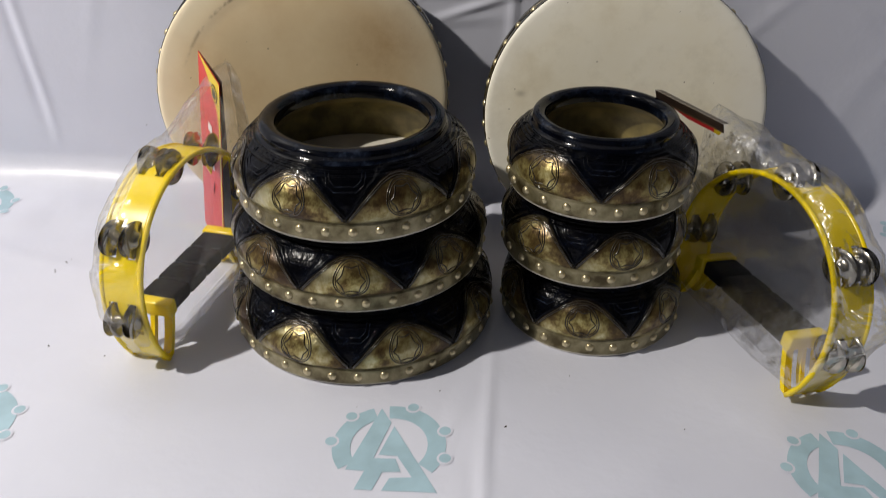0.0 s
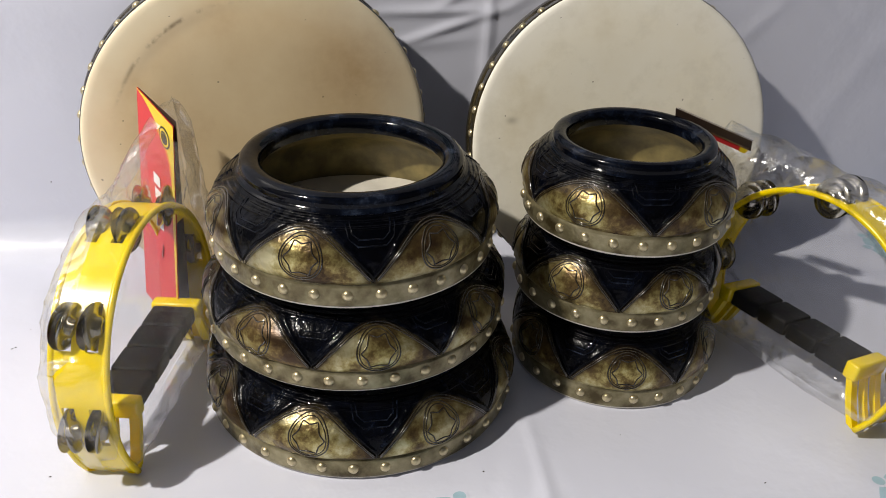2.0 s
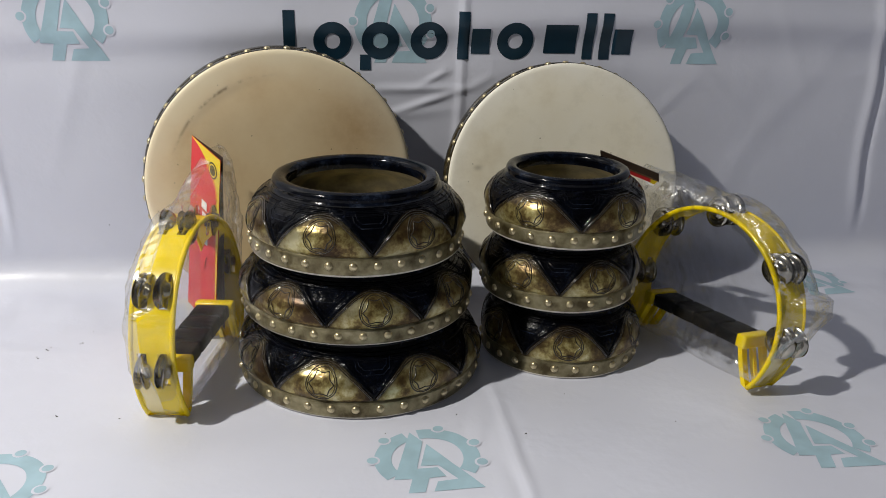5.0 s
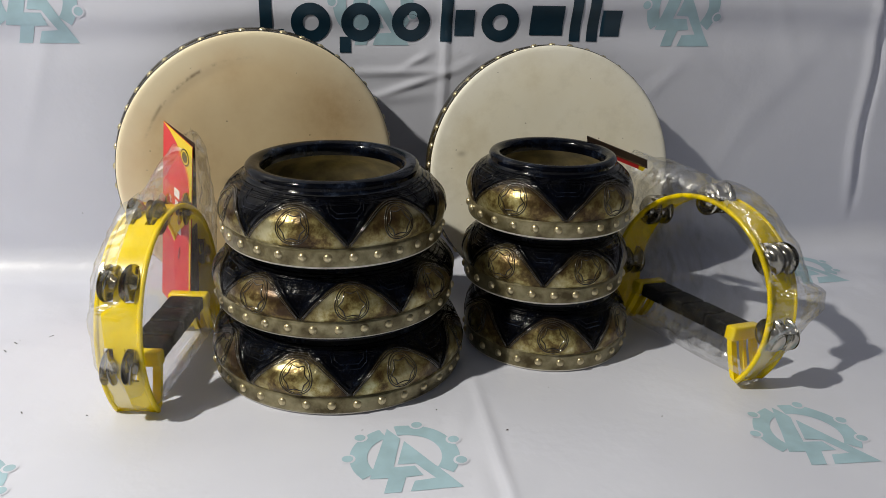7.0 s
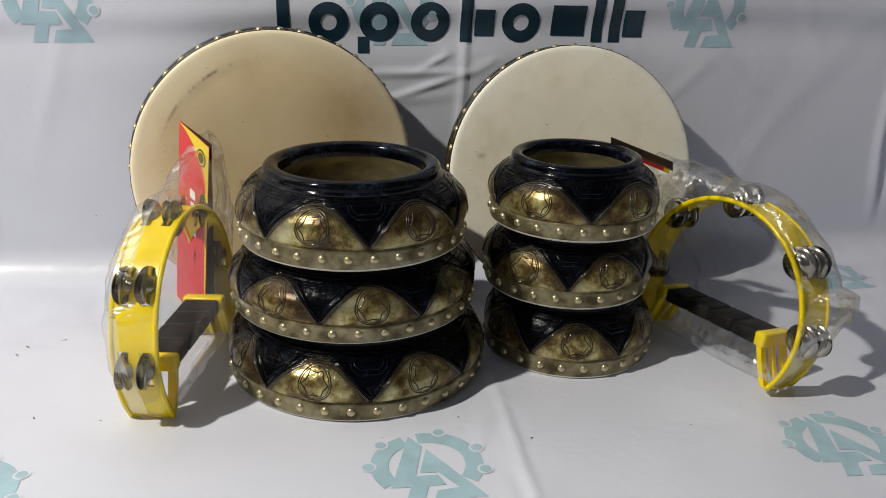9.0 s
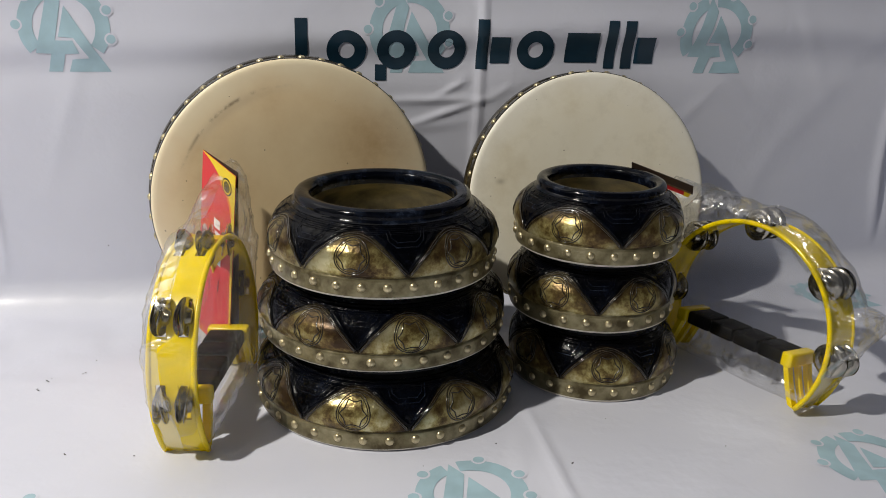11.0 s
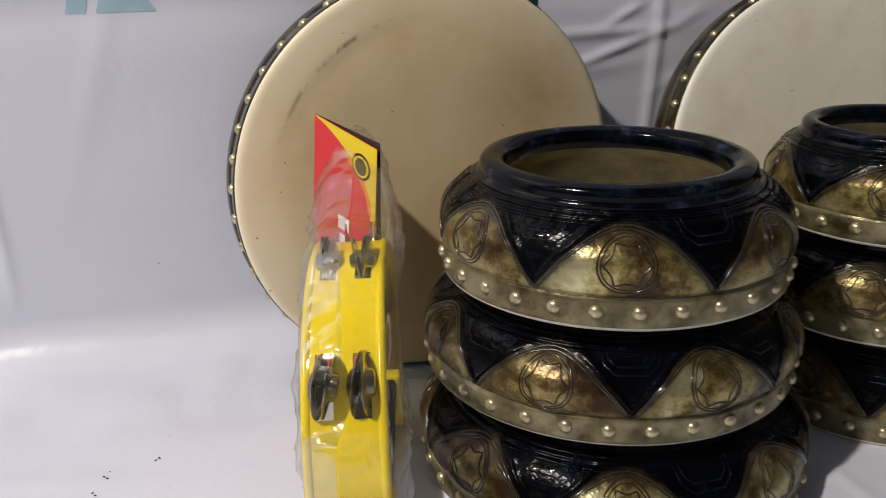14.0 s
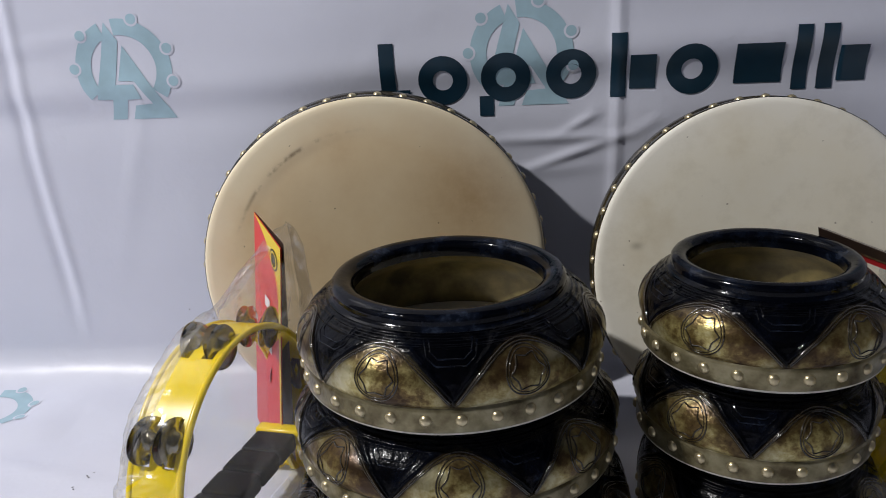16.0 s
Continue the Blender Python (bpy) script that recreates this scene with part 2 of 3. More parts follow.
M_DIRT = plain("dark_grit", (0.03, 0.026, 0.022), 0.8)
M_GROUND = plain("grey_concrete", (0.28, 0.27, 0.25), 0.85, vary=0.25, scale=3, bump=0.4)
M_WALL = plain("grey_plaster", (0.5, 0.5, 0.48), 0.8, vary=0.12, scale=3, bump=0.3)
# dark blue-grey for the added out-of-view walls, to keep fill and reflections low
M_UNSEEN_WALL = plain("dark_grey_unseen_wall", (0.10, 0.105, 0.12), 0.85, vary=0.2, scale=3, bump=0.3)
M_FILM, M_CLOUDY_FILM = clear_bag("clear_film", 0.012, 0.09, 0.24), clear_bag("cloudy_film", 0.065, 0.03, 0.08)


# ---- mesh helpers ----
def mesh_from(name, verts, faces, mat, smooth=True, uvs=None, mats=None):
    me = bpy.data.meshes.new(name)
    me.from_pydata([tuple(v) for v in verts], [], faces)
    for m in mat if isinstance(mat, (list, tuple)) else [mat]:
        me.materials.append(m)
    me.polygons.foreach_set("use_smooth", [smooth] * len(me.polygons))
    if mats:
        me.polygons.foreach_set("material_index", mats)
    if uvs is not None:
        lay = me.uv_layers.new(name="UVMap")
        flat = []
        for fu in uvs:
            for c in fu:
                flat.extend(c)
        lay.data.foreach_set("uv", flat)
    me.update()
    return me


def part(name, me, parent, label="", m=None):
    """One mesh object under a thing or part."""
    ob = new(name, me)
    ob.parent = parent
    if m is not None:
        ob.matrix_basis = m
    return tagged(ob, label)


def thing(name, m, label, category, group="", kind=""):
    ob = new(name)
    ob.empty_display_size = 0.05
    ob.matrix_world = m
    return tagged(ob, label, category, group, kind)


def lathe(profile, steps, close=False):
    """Revolve (r, z) points round z: verts, faces; the winding makes normals point to the profile's left."""
    verts, faces = [], []
    for i in range(steps):
        a = 2 * math.pi * i / steps
        verts += [(r * math.cos(a), r * math.sin(a), z) for r, z in profile]
    n = len(profile)
    for i in range(steps):
        j = (i + 1) % steps
        for k in range(n - 1):
            faces.append((i * n + k, j * n + k, j * n + k + 1, i * n + k + 1))
    return verts, faces


def tube(points, radius, closed=False, sides=5, normals=None):
    """A thin rod along points."""
    verts, faces = [], []
    pts = [Vector(p) for p in points]
    n = len(pts)
    for i, p in enumerate(pts):
        d = (pts[(i + 1) % n] - pts[i - 1]) if closed or 0 < i < n - 1 else (pts[1] - pts[0] if i == 0 else pts[-1] - pts[-2])
        d.normalize()
        ref = normals[i] if normals else (Vector((0, 0, 1)) if abs(d.z) < 0.9 else Vector((1, 0, 0)))
        s = d.cross(ref).normalized()
        t = s.cross(d)
        for k in range(sides):
            a = 2 * math.pi * k / sides
            verts.append(p + radius * (math.cos(a) * s + math.sin(a) * t))
    for i in range(n if closed else n - 1):
        j = (i + 1) % n
        for k in range(sides):
            l = (k + 1) % sides
            faces.append((i * sides + k, i * sides + l, j * sides + l, j * sides + k))
    if not closed:
        faces.append(tuple(reversed(range(sides))))
        faces.append(tuple((n - 1) * sides + k for k in range(sides)))
    return verts, faces


def join(*pieces):
    verts, faces = [], []
    for v, f in pieces:
        o = len(verts)
        verts += list(v)
        faces += [tuple(i + o for i in q) for q in f]
    return verts, faces


def box(x0, x1, y0, y1, z0, z1, bevel=0.0):
    bm = bmesh.new()
    bmesh.ops.create_cube(bm, size=1.0)
    bmesh.ops.scale(bm, vec=(x1 - x0, y1 - y0, z1 - z0), verts=bm.verts)
    bmesh.ops.translate(bm, vec=((x0 + x1) / 2, (y0 + y1) / 2, (z0 + z1) / 2), verts=bm.verts)
    if bevel:
        bmesh.ops.bevel(bm, geom=bm.edges[:], offset=bevel, segments=2, affect="EDGES", profile=0.5)
    bm.verts.index_update()
    out = [v.co.copy() for v in bm.verts], [tuple(v.index for v in f.verts) for f in bm.faces]
    bm.free()
    return out


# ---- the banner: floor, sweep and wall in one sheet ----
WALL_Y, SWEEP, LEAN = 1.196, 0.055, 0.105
BEND = WALL_Y - SWEEP
ARC = SWEEP * math.pi / 2


def ridge(d, width):
    return math.exp(-(d / width) ** 2)


def wrinkle(x, s):
    """Relief of the sheet along its normal, in metres."""
    h = 0.004 * noise.noise((x * 2.3, s * 2.3, 0.3)) + 0.0016 * noise.noise((x * 7, s * 7, 4.0))
    on_wall = min(1.0, max(0.0, (s - BEND - ARC) / 0.1))
    h += 0.0035 * ridge(x - 0.086 - 0.014 * on_wall - 0.003 * math.sin(s * 9), 0.006) * (0.6 + 0.4 * on_wall)
    h += 0.003 * math.tanh((x - 0.1) / 0.02) * on_wall * 0.5
    z = s - BEND - ARC + SWEEP
    fold = x + 0.635 - 0.003 * math.sin(z * 14)
    h += on_wall * (0.0028 * ridge(fold - 0.007, 0.007) - 0.0032 * ridge(fold + 0.007, 0.008))
    crisp = x - 0.855 + 0.1 * (z - 0.2) - 0.004 * math.sin(z * 21)
    h += on_wall * (0.0045 * ridge(crisp + 0.006, 0.011) - 0.0050 * ridge(crisp - 0.009, 0.008))
    h += on_wall * (0.005 * ridge(z - 0.425 - 0.02 * math.sin(3 * x), 0.025) - 0.004 * ridge(z - 0.385 - 0.015 * math.sin(2 * x + 1), 0.03))
    for cx, cz, ang, ln, wd, am in ((0.030, 0.331, 0.02, 0.080, 0.0065, 0.0036), (0.048, 0.310, 0.325, 0.055, 0.0055, 0.0042), (0.062, 0.351, 0.52, 0.026, 0.005, 0.0032), (0.136, 0.344, 0.46, 0.020, 0.007, 0.0016), (0.02, 0.290, 0.10, 0.06, 0.010, 0.0022), (0.16, 0.29, 0.45, 0.05, 0.008, 0.0025), (0.7, 0.33, 0.9, 0.12, 0.02, 0.0012), (0.62, 0.22, 1.2, 0.12, 0.02, 0.0012)):
        u = (x - cx) * math.cos(ang) + (z - cz) * math.sin(ang)
        v = -(x - cx) * math.sin(ang) + (z - cz) * math.cos(ang)
        h += on_wall * 0.85 * am * ridge(u, ln) * ridge(v, wd)
    for cx, cz, ang, ln, wd, am in ((-0.58, 0.47, 0.12, 0.12, 0.007, 0.0018), (-0.50, 0.33, 1.25, 0.12, 0.012, 0.0014), (0.52, 0.36, -0.7, 0.12, 0.010, 0.0016), (0.66, 0.42, -1.1, 0.10, 0.010, 0.0014), (0.45, 0.30, 0.8, 0.08, 0.010, 0.0014)):
        u = (x - cx) * math.cos(ang) + (z - cz) * math.sin(ang)
        v = -(x - cx) * math.sin(ang) + (z - cz) * math.cos(ang)
        h += on_wall * am * ridge(u, ln) * ridge(v, wd)
    back = ridge(s - 1.06, 0.09) * (0.3 + 0.7 * min(1.0, abs(x) / 0.5))
    h += back * (0.009 * noise.noise((x * 9, s * 14, 2.0)) + 0.004 * abs(noise.noise((x * 16, s * 6, 7.0))))
    flat = 1.0 - on_wall
    h += flat * (0.0028 * noise.noise((x * 4.1, s * 4.1, 9.0)) + 0.0022 * abs(noise.noise((x * 30, s * 12, 5.0))) * ridge(x - 0.07, 0.06))
    for cx, cy, ang, ln, wd, am in ((0.30, 0.62, 0.5, 0.16, 0.012, 0.0018), (0.36, 0.70, -0.9, 0.14, 0.012, 0.0016), (-0.45, 0.75, 0.15, 0.20, 0.016, 0.0016), (0.62, 0.70, 0.25, 0.20, 0.014, 0.0020), (-0.60, 0.95, -0.25, 0.14, 0.012, 0.0024)):
        u = (x - cx) * math.cos(ang) + (s - cy) * math.sin(ang)
        v = -(x - cx) * math.sin(ang) + (s - cy) * math.cos(ang)
        h += flat * am * ridge(u, ln) * ridge(v, wd)
    keep = 1.0
    for cx, cy, r in ((-0.081, 0.866, 0.2), (0.208, 0.892, 0.16), (-0.28, 0.80, 0.14), (0.40, 0.80, 0.14)):
        keep = min(keep, max(0.0, min(1.0, (math.hypot(x - cx, s - cy) - r * 0.8) / 0.06)))
    if s < BEND:
        h = max(-0.004, min(h * (0.15 + 0.85 * keep), 0.0003 + 0.02 * keep ** 2))
    return h


def sheet(x, s, lift=0.0):
    h = wrinkle(x, s) + lift
    if s < BEND:
        return Vector((x, s, h))
    if s < BEND + ARC:
        a = (s - BEND) / SWEEP
        z = SWEEP - (SWEEP - h) * math.cos(a)
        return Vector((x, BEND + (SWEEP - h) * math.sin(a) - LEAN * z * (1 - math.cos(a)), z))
    z = SWEEP + s - BEND - ARC
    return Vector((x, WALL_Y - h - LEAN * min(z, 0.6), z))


def on_wall_s(z):
    return z - SWEEP + BEND + ARC


def spaced(a, b, step):
    n = max(1, round((b - a) / step))
    return [a + (b - a) * i / n for i in range(n + 1)]


xs = spaced(-2.2, -0.9, 0.05)[:-1] + spaced(-0.9, -0.70, 0.0085)[:-1] + spaced(-0.70, -0.58, 0.004)[:-1] + spaced(-0.58, -0.06, 0.0085)[:-1] + spaced(-0.06, 0.24, 0.005)[:-1] + spaced(0.24, 0.76, 0.0085)[:-1] + spaced(0.76, 0.90, 0.004)[:-1] + spaced(0.90, 0.95, 0.0085)[:-1] + spaced(0.95, 2.2, 0.05)
ss = spaced(-1.2, 0.35, 0.05)[:-1] + spaced(0.35, on_wall_s(0.25), 0.0085)[:-1] + spaced(on_wall_s(0.25), on_wall_s(0.36), 0.0035)[:-1] + spaced(on_wall_s(0.36), 1.75, 0.0085)[:-1] + spaced(1.75, 2.6, 0.05)
banner = thing("banner", Matrix(), "white vinyl banner with pale teal marks, hung down a wall and spread over the ground", "banner", kind="structure")
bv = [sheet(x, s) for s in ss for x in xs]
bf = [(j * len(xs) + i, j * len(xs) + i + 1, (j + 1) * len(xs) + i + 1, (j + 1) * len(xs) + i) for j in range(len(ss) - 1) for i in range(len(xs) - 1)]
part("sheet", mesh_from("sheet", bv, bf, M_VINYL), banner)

ground = tagged(new("ground", mesh_from("ground", [(-400, -400, -0.03), (400, -400, -0.03), (400, 400, -0.03), (-400, 400, -0.03)], [(0, 1, 2, 3)], M_GROUND)), "bare grey ground under the spread banner", "ground", kind="structure")
tagged(new("wall_north", mesh_from("wall_north", *box(-4, 4, WALL_Y + 0.015, WALL_Y + 0.215, -0.03, 3.2), M_WALL, False)), "plain plastered wall behind the hanging banner", "wall", kind="structure")
# three walls added out of view, only to hold down fill and reflections
tagged(new("unseen_wall_south", mesh_from("unseen_wall_south", *box(-3.2, 3.0, -2.9, -2.7, -0.03, 2.6), M_UNSEEN_WALL, False)), "unseen dark wall added behind the camera to limit fill light", "wall", kind="structure")
tagged(new("unseen_wall_west", mesh_from("unseen_wall_west", *box(-3.2, -3.0, -2.7, WALL_Y + 0.015, -0.03, 2.6), M_UNSEEN_WALL, False)), "unseen dark wall added at the side to limit fill light", "wall", kind="structure")
tagged(new("unseen_wall_east", mesh_from("unseen_wall_east", *box(2.8, 3.0, -2.7, WALL_Y + 0.015, -0.03, 2.6), M_UNSEEN_WALL, False)), "unseen dark wall added at the side to limit fill light", "wall", kind="structure")


def fill(poly, step=0.007):
    """Fine triangles over a flat outline (list of 2D points), so that it can follow the sheet."""
    bm = bmesh.new()
    vs = [bm.verts.new((x, y, 0)) for x, y in poly]
    bm.faces.new(vs)
    lo = [min(p[i] for p in poly) for i in (0, 1)]
    hi = [max(p[i] for p in poly) for i in (0, 1)]
    for ax in (0, 1):
        c = math.ceil(lo[ax] / step) * step
        while c < hi[ax]:
            co, no = [0, 0, 0], [0, 0, 0]
            co[ax], no[ax] = c, 1
            bmesh.ops.bisect_plane(bm, geom=bm.verts[:] + bm.edges[:] + bm.faces[:], plane_co=co, plane_no=no)
            c += step
    bmesh.ops.triangulate(bm, faces=bm.faces[:])
    bm.verts.index_update()
    out = [(v.co.x, v.co.y) for v in bm.verts], [tuple(v.index for v in f.verts) for f in bm.faces]
    bm.free()
    return out


def arc_band(cx, cy, r0, r1, a0, a1, n=60):
    verts, faces = [], []
    for i in range(n + 1):
        a = radians(a0 + (a1 - a0) * i / n)
        verts += [(cx + r * math.cos(a), cy + r * math.sin(a)) for r in (r0, (r0 + r1) / 2, r1)]
    for i in range(n):
        for k in range(2):
            faces.append((i * 3 + k, i * 3 + k + 1, i * 3 + k + 4, i * 3 + k + 3))
    return verts, faces


def printed(name, shapes, mat, parent, x0, s0, lean=0.0, label="", lift=0.0005):
    """Ink on the banner: flat shapes laid on the sheet at (x0, s0)."""
    v, f = join(*shapes)
    c, sn = math.cos(lean), math.sin(lean)
    pts = [sheet(x0 + c * x - sn * y, s0 + sn * x + c * y, lift) for x, y in v]
    return part(name, mesh_from(name, pts, f, mat), parent, label)


def disc(cx, cy, r):
    return fill([(cx + r * math.cos(2 * math.pi * i / 24), cy + r * math.sin(2 * math.pi * i / 24)) for i in range(24)])


def poly(points):
    k = 0.0605 / 224
    return fill([((x - 337) * k, (249 - y) * k) for x, y in points])


MARK = [
    poly([(283, 40), (332, 122), (285, 318), (370, 318), (397, 384), (327, 388), (300, 480), (232, 480), (258, 386), (185, 384)]),
    poly([(346, 142), (542, 480), (335, 480), (358, 416), (442, 410), (376, 304), (302, 300)]),
    arc_band(0, 0, 0.041, 0.0605, -37, 96), arc_band(0, 0, 0.041, 0.0605, 113, 217),
]
DOTS = [(0.0625 * math.cos(radians(a)), 0.0625 * math.sin(radians(a))) for a in (-15, 22, 71, 138, 178)]
HALO = [disc(x, y, 0.0088) for x, y in DOTS]
DOT = [disc(x, y, 0.0062) for x, y in DOTS]
for x, s, lean in ((-0.494, on_wall_s(0.435), 0.0), (-0.010, on_wall_s(0.435), 0.0), (0.482, on_wall_s(0.437), 0.0),
                   (-0.735, 1.085, 0.0), (0.735, 1.095, 0.0), (-0.245, 1.09, 0.0), (0.245, 1.09, 0.0),
                   (-0.49, 0.612, 0.02), (-0.018, 0.612, 0.0), (0.458, 0.608, -0.03), (-0.735, 0.14, 0.0), (-0.245, 0.14, 0.0), (0.245, 0.14, 0.0), (0.735, 0.14, 0.0)):
    mark = printed("printed_mark", MARK, M_TEAL, banner, x, s, lean)
    printed("unprinted_ring", HALO, M_VINYL, mark, x, s, lean, "", 0.0007)
    printed("printed_dot", DOT, M_TEAL, mark, x, s, lean, "", 0.0009)


def bar(x0, x1, z0, z1):
    return fill([(x0, z0), (x1, z0), (x1, z1), (x0, z1)])


def ring(cx, cz, r0=0.012, r1=0.0295):
    return arc_band(cx, cz, r0, r1, 0, 360)


LINE = on_wall_s(0.0)
for shapes in ([bar(-0.179, -0.161, 0.381, 0.452)], [bar(-0.161, -0.144, 0.381, 0.396)], [ring(-0.104, 0.406)], [ring(-0.029, 0.407)], [bar(-0.061, -0.044, 0.361, 0.385)], [ring(0.048, 0.408)],
               [bar(0.094, 0.112, 0.379, 0.454)], [bar(0.116, 0.146, 0.388, 0.428)], [ring(0.187, 0.409)], [bar(0.235, 0.288, 0.390, 0.436)],
               [bar(0.300, 0.317, 0.381, 0.455)], [bar(0.328, 0.346, 0.381, 0.455)], [bar(0.350, 0.382, 0.389, 0.430)]):
    printed("printed_sign_shape", shapes, M_NAVY, banner, 0.0, LINE, 0.0, "", 0.0009)
printed("printed_green_bar", [bar(-0.030, 0.026, 0.501, 0.53)], M_GREEN, banner, 0.0, LINE)
printed("printed_navy_bar", [bar(0.045, 0.341, 0.503, 0.54)], M_NAVY, banner, 0.0, LINE)


# ---- frame drums ----
def stud_mesh():
    v, f = lathe([(0.0053, -0.0004), (0.0050, 0.0010), (0.0039, 0.0023), (0.0020, 0.0032), (0.0001, 0.0034)], 10)
    return mesh_from("stud", v, f, M_STUD)


STUD = stud_mesh()
LACQUERS = {}


def profile_of(R, H, lip):
    """Outside of the shell from the skin edge up to the inner lip, as (r, z)."""
    h = H / 0.09
    pts = [(R * 0.992, 0.003), (R, 0.005), (R * 1.0, 0.014), (R * 0.997, 0.0235), (R * 0.988, 0.0245), (R * 0.988, 0.0255), (R * 1.002, 0.0268),
           (R * 1.006, 0.032), (R * 1.006, 0.038), (R * 0.998, 0.045), (R * 0.982, 0.052), (R * 0.955, 0.0585), (R * 0.92, 0.0645), (R * 0.88, 0.0695), (R * (lip + 0.205), 0.0738), (R * (lip + 0.178), 0.0762)]
    top = [(R * (lip + 0.164), 0.0772), (R * (lip + 0.160), 0.0776), (R * (lip + 0.158), 0.0788), (R * (lip + 0.150), 0.0792), (R * (lip + 0.148), 0.0800), (R * (lip + 0.152), 0.0826), (R * (lip + 0.148), 0.0856), (R * (lip + 0.130), 0.0884), (R * (lip + 0.095), 0.09),
           (R * (lip + 0.058), 0.0896), (R * (lip + 0.025), 0.0878), (R * (lip + 0.006), 0.0850), (R * lip, 0.0815), (R * (lip + 0.002), 0.0770), (R * (lip + 0.012), 0.0725)]
    inner = [(R * (lip + 0.012), 0.0725), (R * (lip + 0.020), 0.0718), (R * (lip + 0.07), 0.066), (R * 0.83, 0.055), (R * 0.9, 0.038), (R * 0.91, 0.004)]
    return [[(r, z * h) for r, z in p] for p in (pts, top, inner)]


def surface_at(prof, z):
    for (r0, z0), (r1, z1) in zip(prof, prof[1:]):
        if z0 <= z <= z1 and z1 > z0:
            t = (z - z0) / (z1 - z0)
            return r0 + t * (r1 - r0), Vector((z1 - z0, 0, r0 - r1)).normalized()
    return prof[-1][0], Vector((1, 0, 0.3)).normalized()


def drum(m, R, H, lip, arches, studs, turn, skin_mat, label, group, detail=True):
    """A rebana: a shell turned from wood, skin below, studs round the band, carved arches and rosettes."""
    top = thing("rebana_drum", m, label, "drum", group)
    body, rim, inner = profile_of(R, H, lip)
    if detail and arches not in LACQUERS:
        LACQUERS[arches] = lacquer("navy_and_gold_lacquer")
    steps = 40 * arches if detail else 160
    # finer heights between the turned points
    fine = []
    for (r0, z0), (r1, z1) in zip(body, body[1:]):
        fine += [(r0 + (r1 - r0) * t / 3, z0 + (z1 - z0) * t / 3) for t in range(3)] if z1 - z0 > 0.004 else [(r0, z0)]
    fine.append(body[-1])
    v, f = lathe(fine, steps)
    n = len(fine)

    def swell(a, vv):
        """How far an arch stands proud of the shell."""
        q = 1 - ((a % 1.0 - 0.5) / 0.36) ** 2 - ((vv - 0.49) / 0.22) ** 2
        return 0.0032 * max(0.0, q) ** 0.7 if detail else 0.0

    for i in range(steps):
        for k in range(n):
            r, z = fine[k]
            g = 1 + swell(i / steps * arches, z / H) / r
            x, y, z = v[i * n + k]
            v[i * n + k] = (x * g, y * g, z)
    uvs = []
    for i in range(steps):
        u0, u1 = (i / steps) * arches, ((i + 1) / steps) * arches
        for k in range(n - 1):
            uvs.append(((u0, fine[k][1] / H), (u1, fine[k][1] / H), (u1, fine[k + 1][1] / H), (u0, fine[k + 1][1] / H)))
    spin = pose(0, 0, 0, 0, 0, turn)
    part("shell", mesh_from("shell", v, f, LACQUERS[arches] if detail else M_DARK_BAND, uvs=uvs), top, m=spin)
    part("lip", mesh_from("lip", *lathe([body[-1]] + rim, 96), M_LIP), top, "glossy navy-black rolled lip")
    part("inside", mesh_from("inside", *lathe(inner, 96), M_OLIVE), top, "olive-brown varnished inside")
    skin_prof = [(R * 0.91, 0.010), (0.0001, 0.010)]
    under = [(0.0001, 0.0), (R * 0.5, 0.0), (R * 0.95, 0.0), (R * 0.972, 0.0004), (R * 0.985, 0.0014), (R * 0.994, 0.003), (R * 0.996, 0.0055)]
    part("skin", mesh_from("skin", *join(lathe(under, 128), lathe(skin_prof, 64)), skin_mat), top, "pale stretched goatskin")
    hs = H / 0.09
    for i in range(studs):
        a = 2 * math.pi * (i + 0.5) / studs + radians(turn)
        tilt = Matrix.Rotation(a, 4, "Z") @ Matrix.Translation((R * 0.9985, 0, 0.0145 * hs)) @ Matrix.Rotation(radians(90), 4, "Y") @ pose(0, 0, 0, 0, 0, 37 * i)
        part("stud", STUD, top, m=tilt)
    if not detail:
        return top
    # carved work, built for one arch and repeated round the shell
    def point(a, vv, lift=0.0):
        r, nn = surface_at(body, vv * H)
        th = 2 * math.pi * a / arches
        r += swell(a, vv)
        return Vector(((r + nn.x * lift) * math.cos(th), (r + nn.x * lift) * math.sin(th), vv * H + nn.z * lift)), Vector((nn.x * math.cos(th), nn.x * math.sin(th), nn.z))

    def groove(line, closed=False, rad=0.0009):
        pp = [point(a, min(max(vv, 0.03), 0.845)) for a, vv in line]
        return tube([p for p, _ in pp], rad, closed, 5, [q for _, q in pp])

    def bell(a, grow):
        return 0.285 + grow + 0.46 * (1 - abs(2.05 * (a - 0.5)) ** 2.0)

    lines = []
    for grow in (0.005, 0.028):
        lines.append(groove([(0.02 + 0.96 * i / 40, max(0.292, bell(0.02 + 0.96 * i / 40, grow))) for i in range(41)]))
    # the angular figure in the dark field between two arches
    lines.append(groove([(-0.20, 0.80), (-0.17, 0.70), (-0.10, 0.64), (0.10, 0.64), (0.17, 0.70), (0.20, 0.80)], rad=0.0009))
    lines.append(groove([(-0.17, 0.82), (-0.145, 0.735), (-0.09, 0.69), (0.09, 0.69), (0.145, 0.735), (0.17, 0.82)], rad=0.0009))
    carve = mesh_from("carved_line", *join(*lines[:2]), M_LINE)
    figure = mesh_from("carved_figure", *join(*lines[2:]), M_LIP)
    width = 2 * math.pi * R / arches
    rr = min(0.0195, width * 0.17)
    def circle(rad, lobes=0, amp=0.0, n=48):
        out = []
        for i in range(n):
            t = 2 * math.pi * i / n
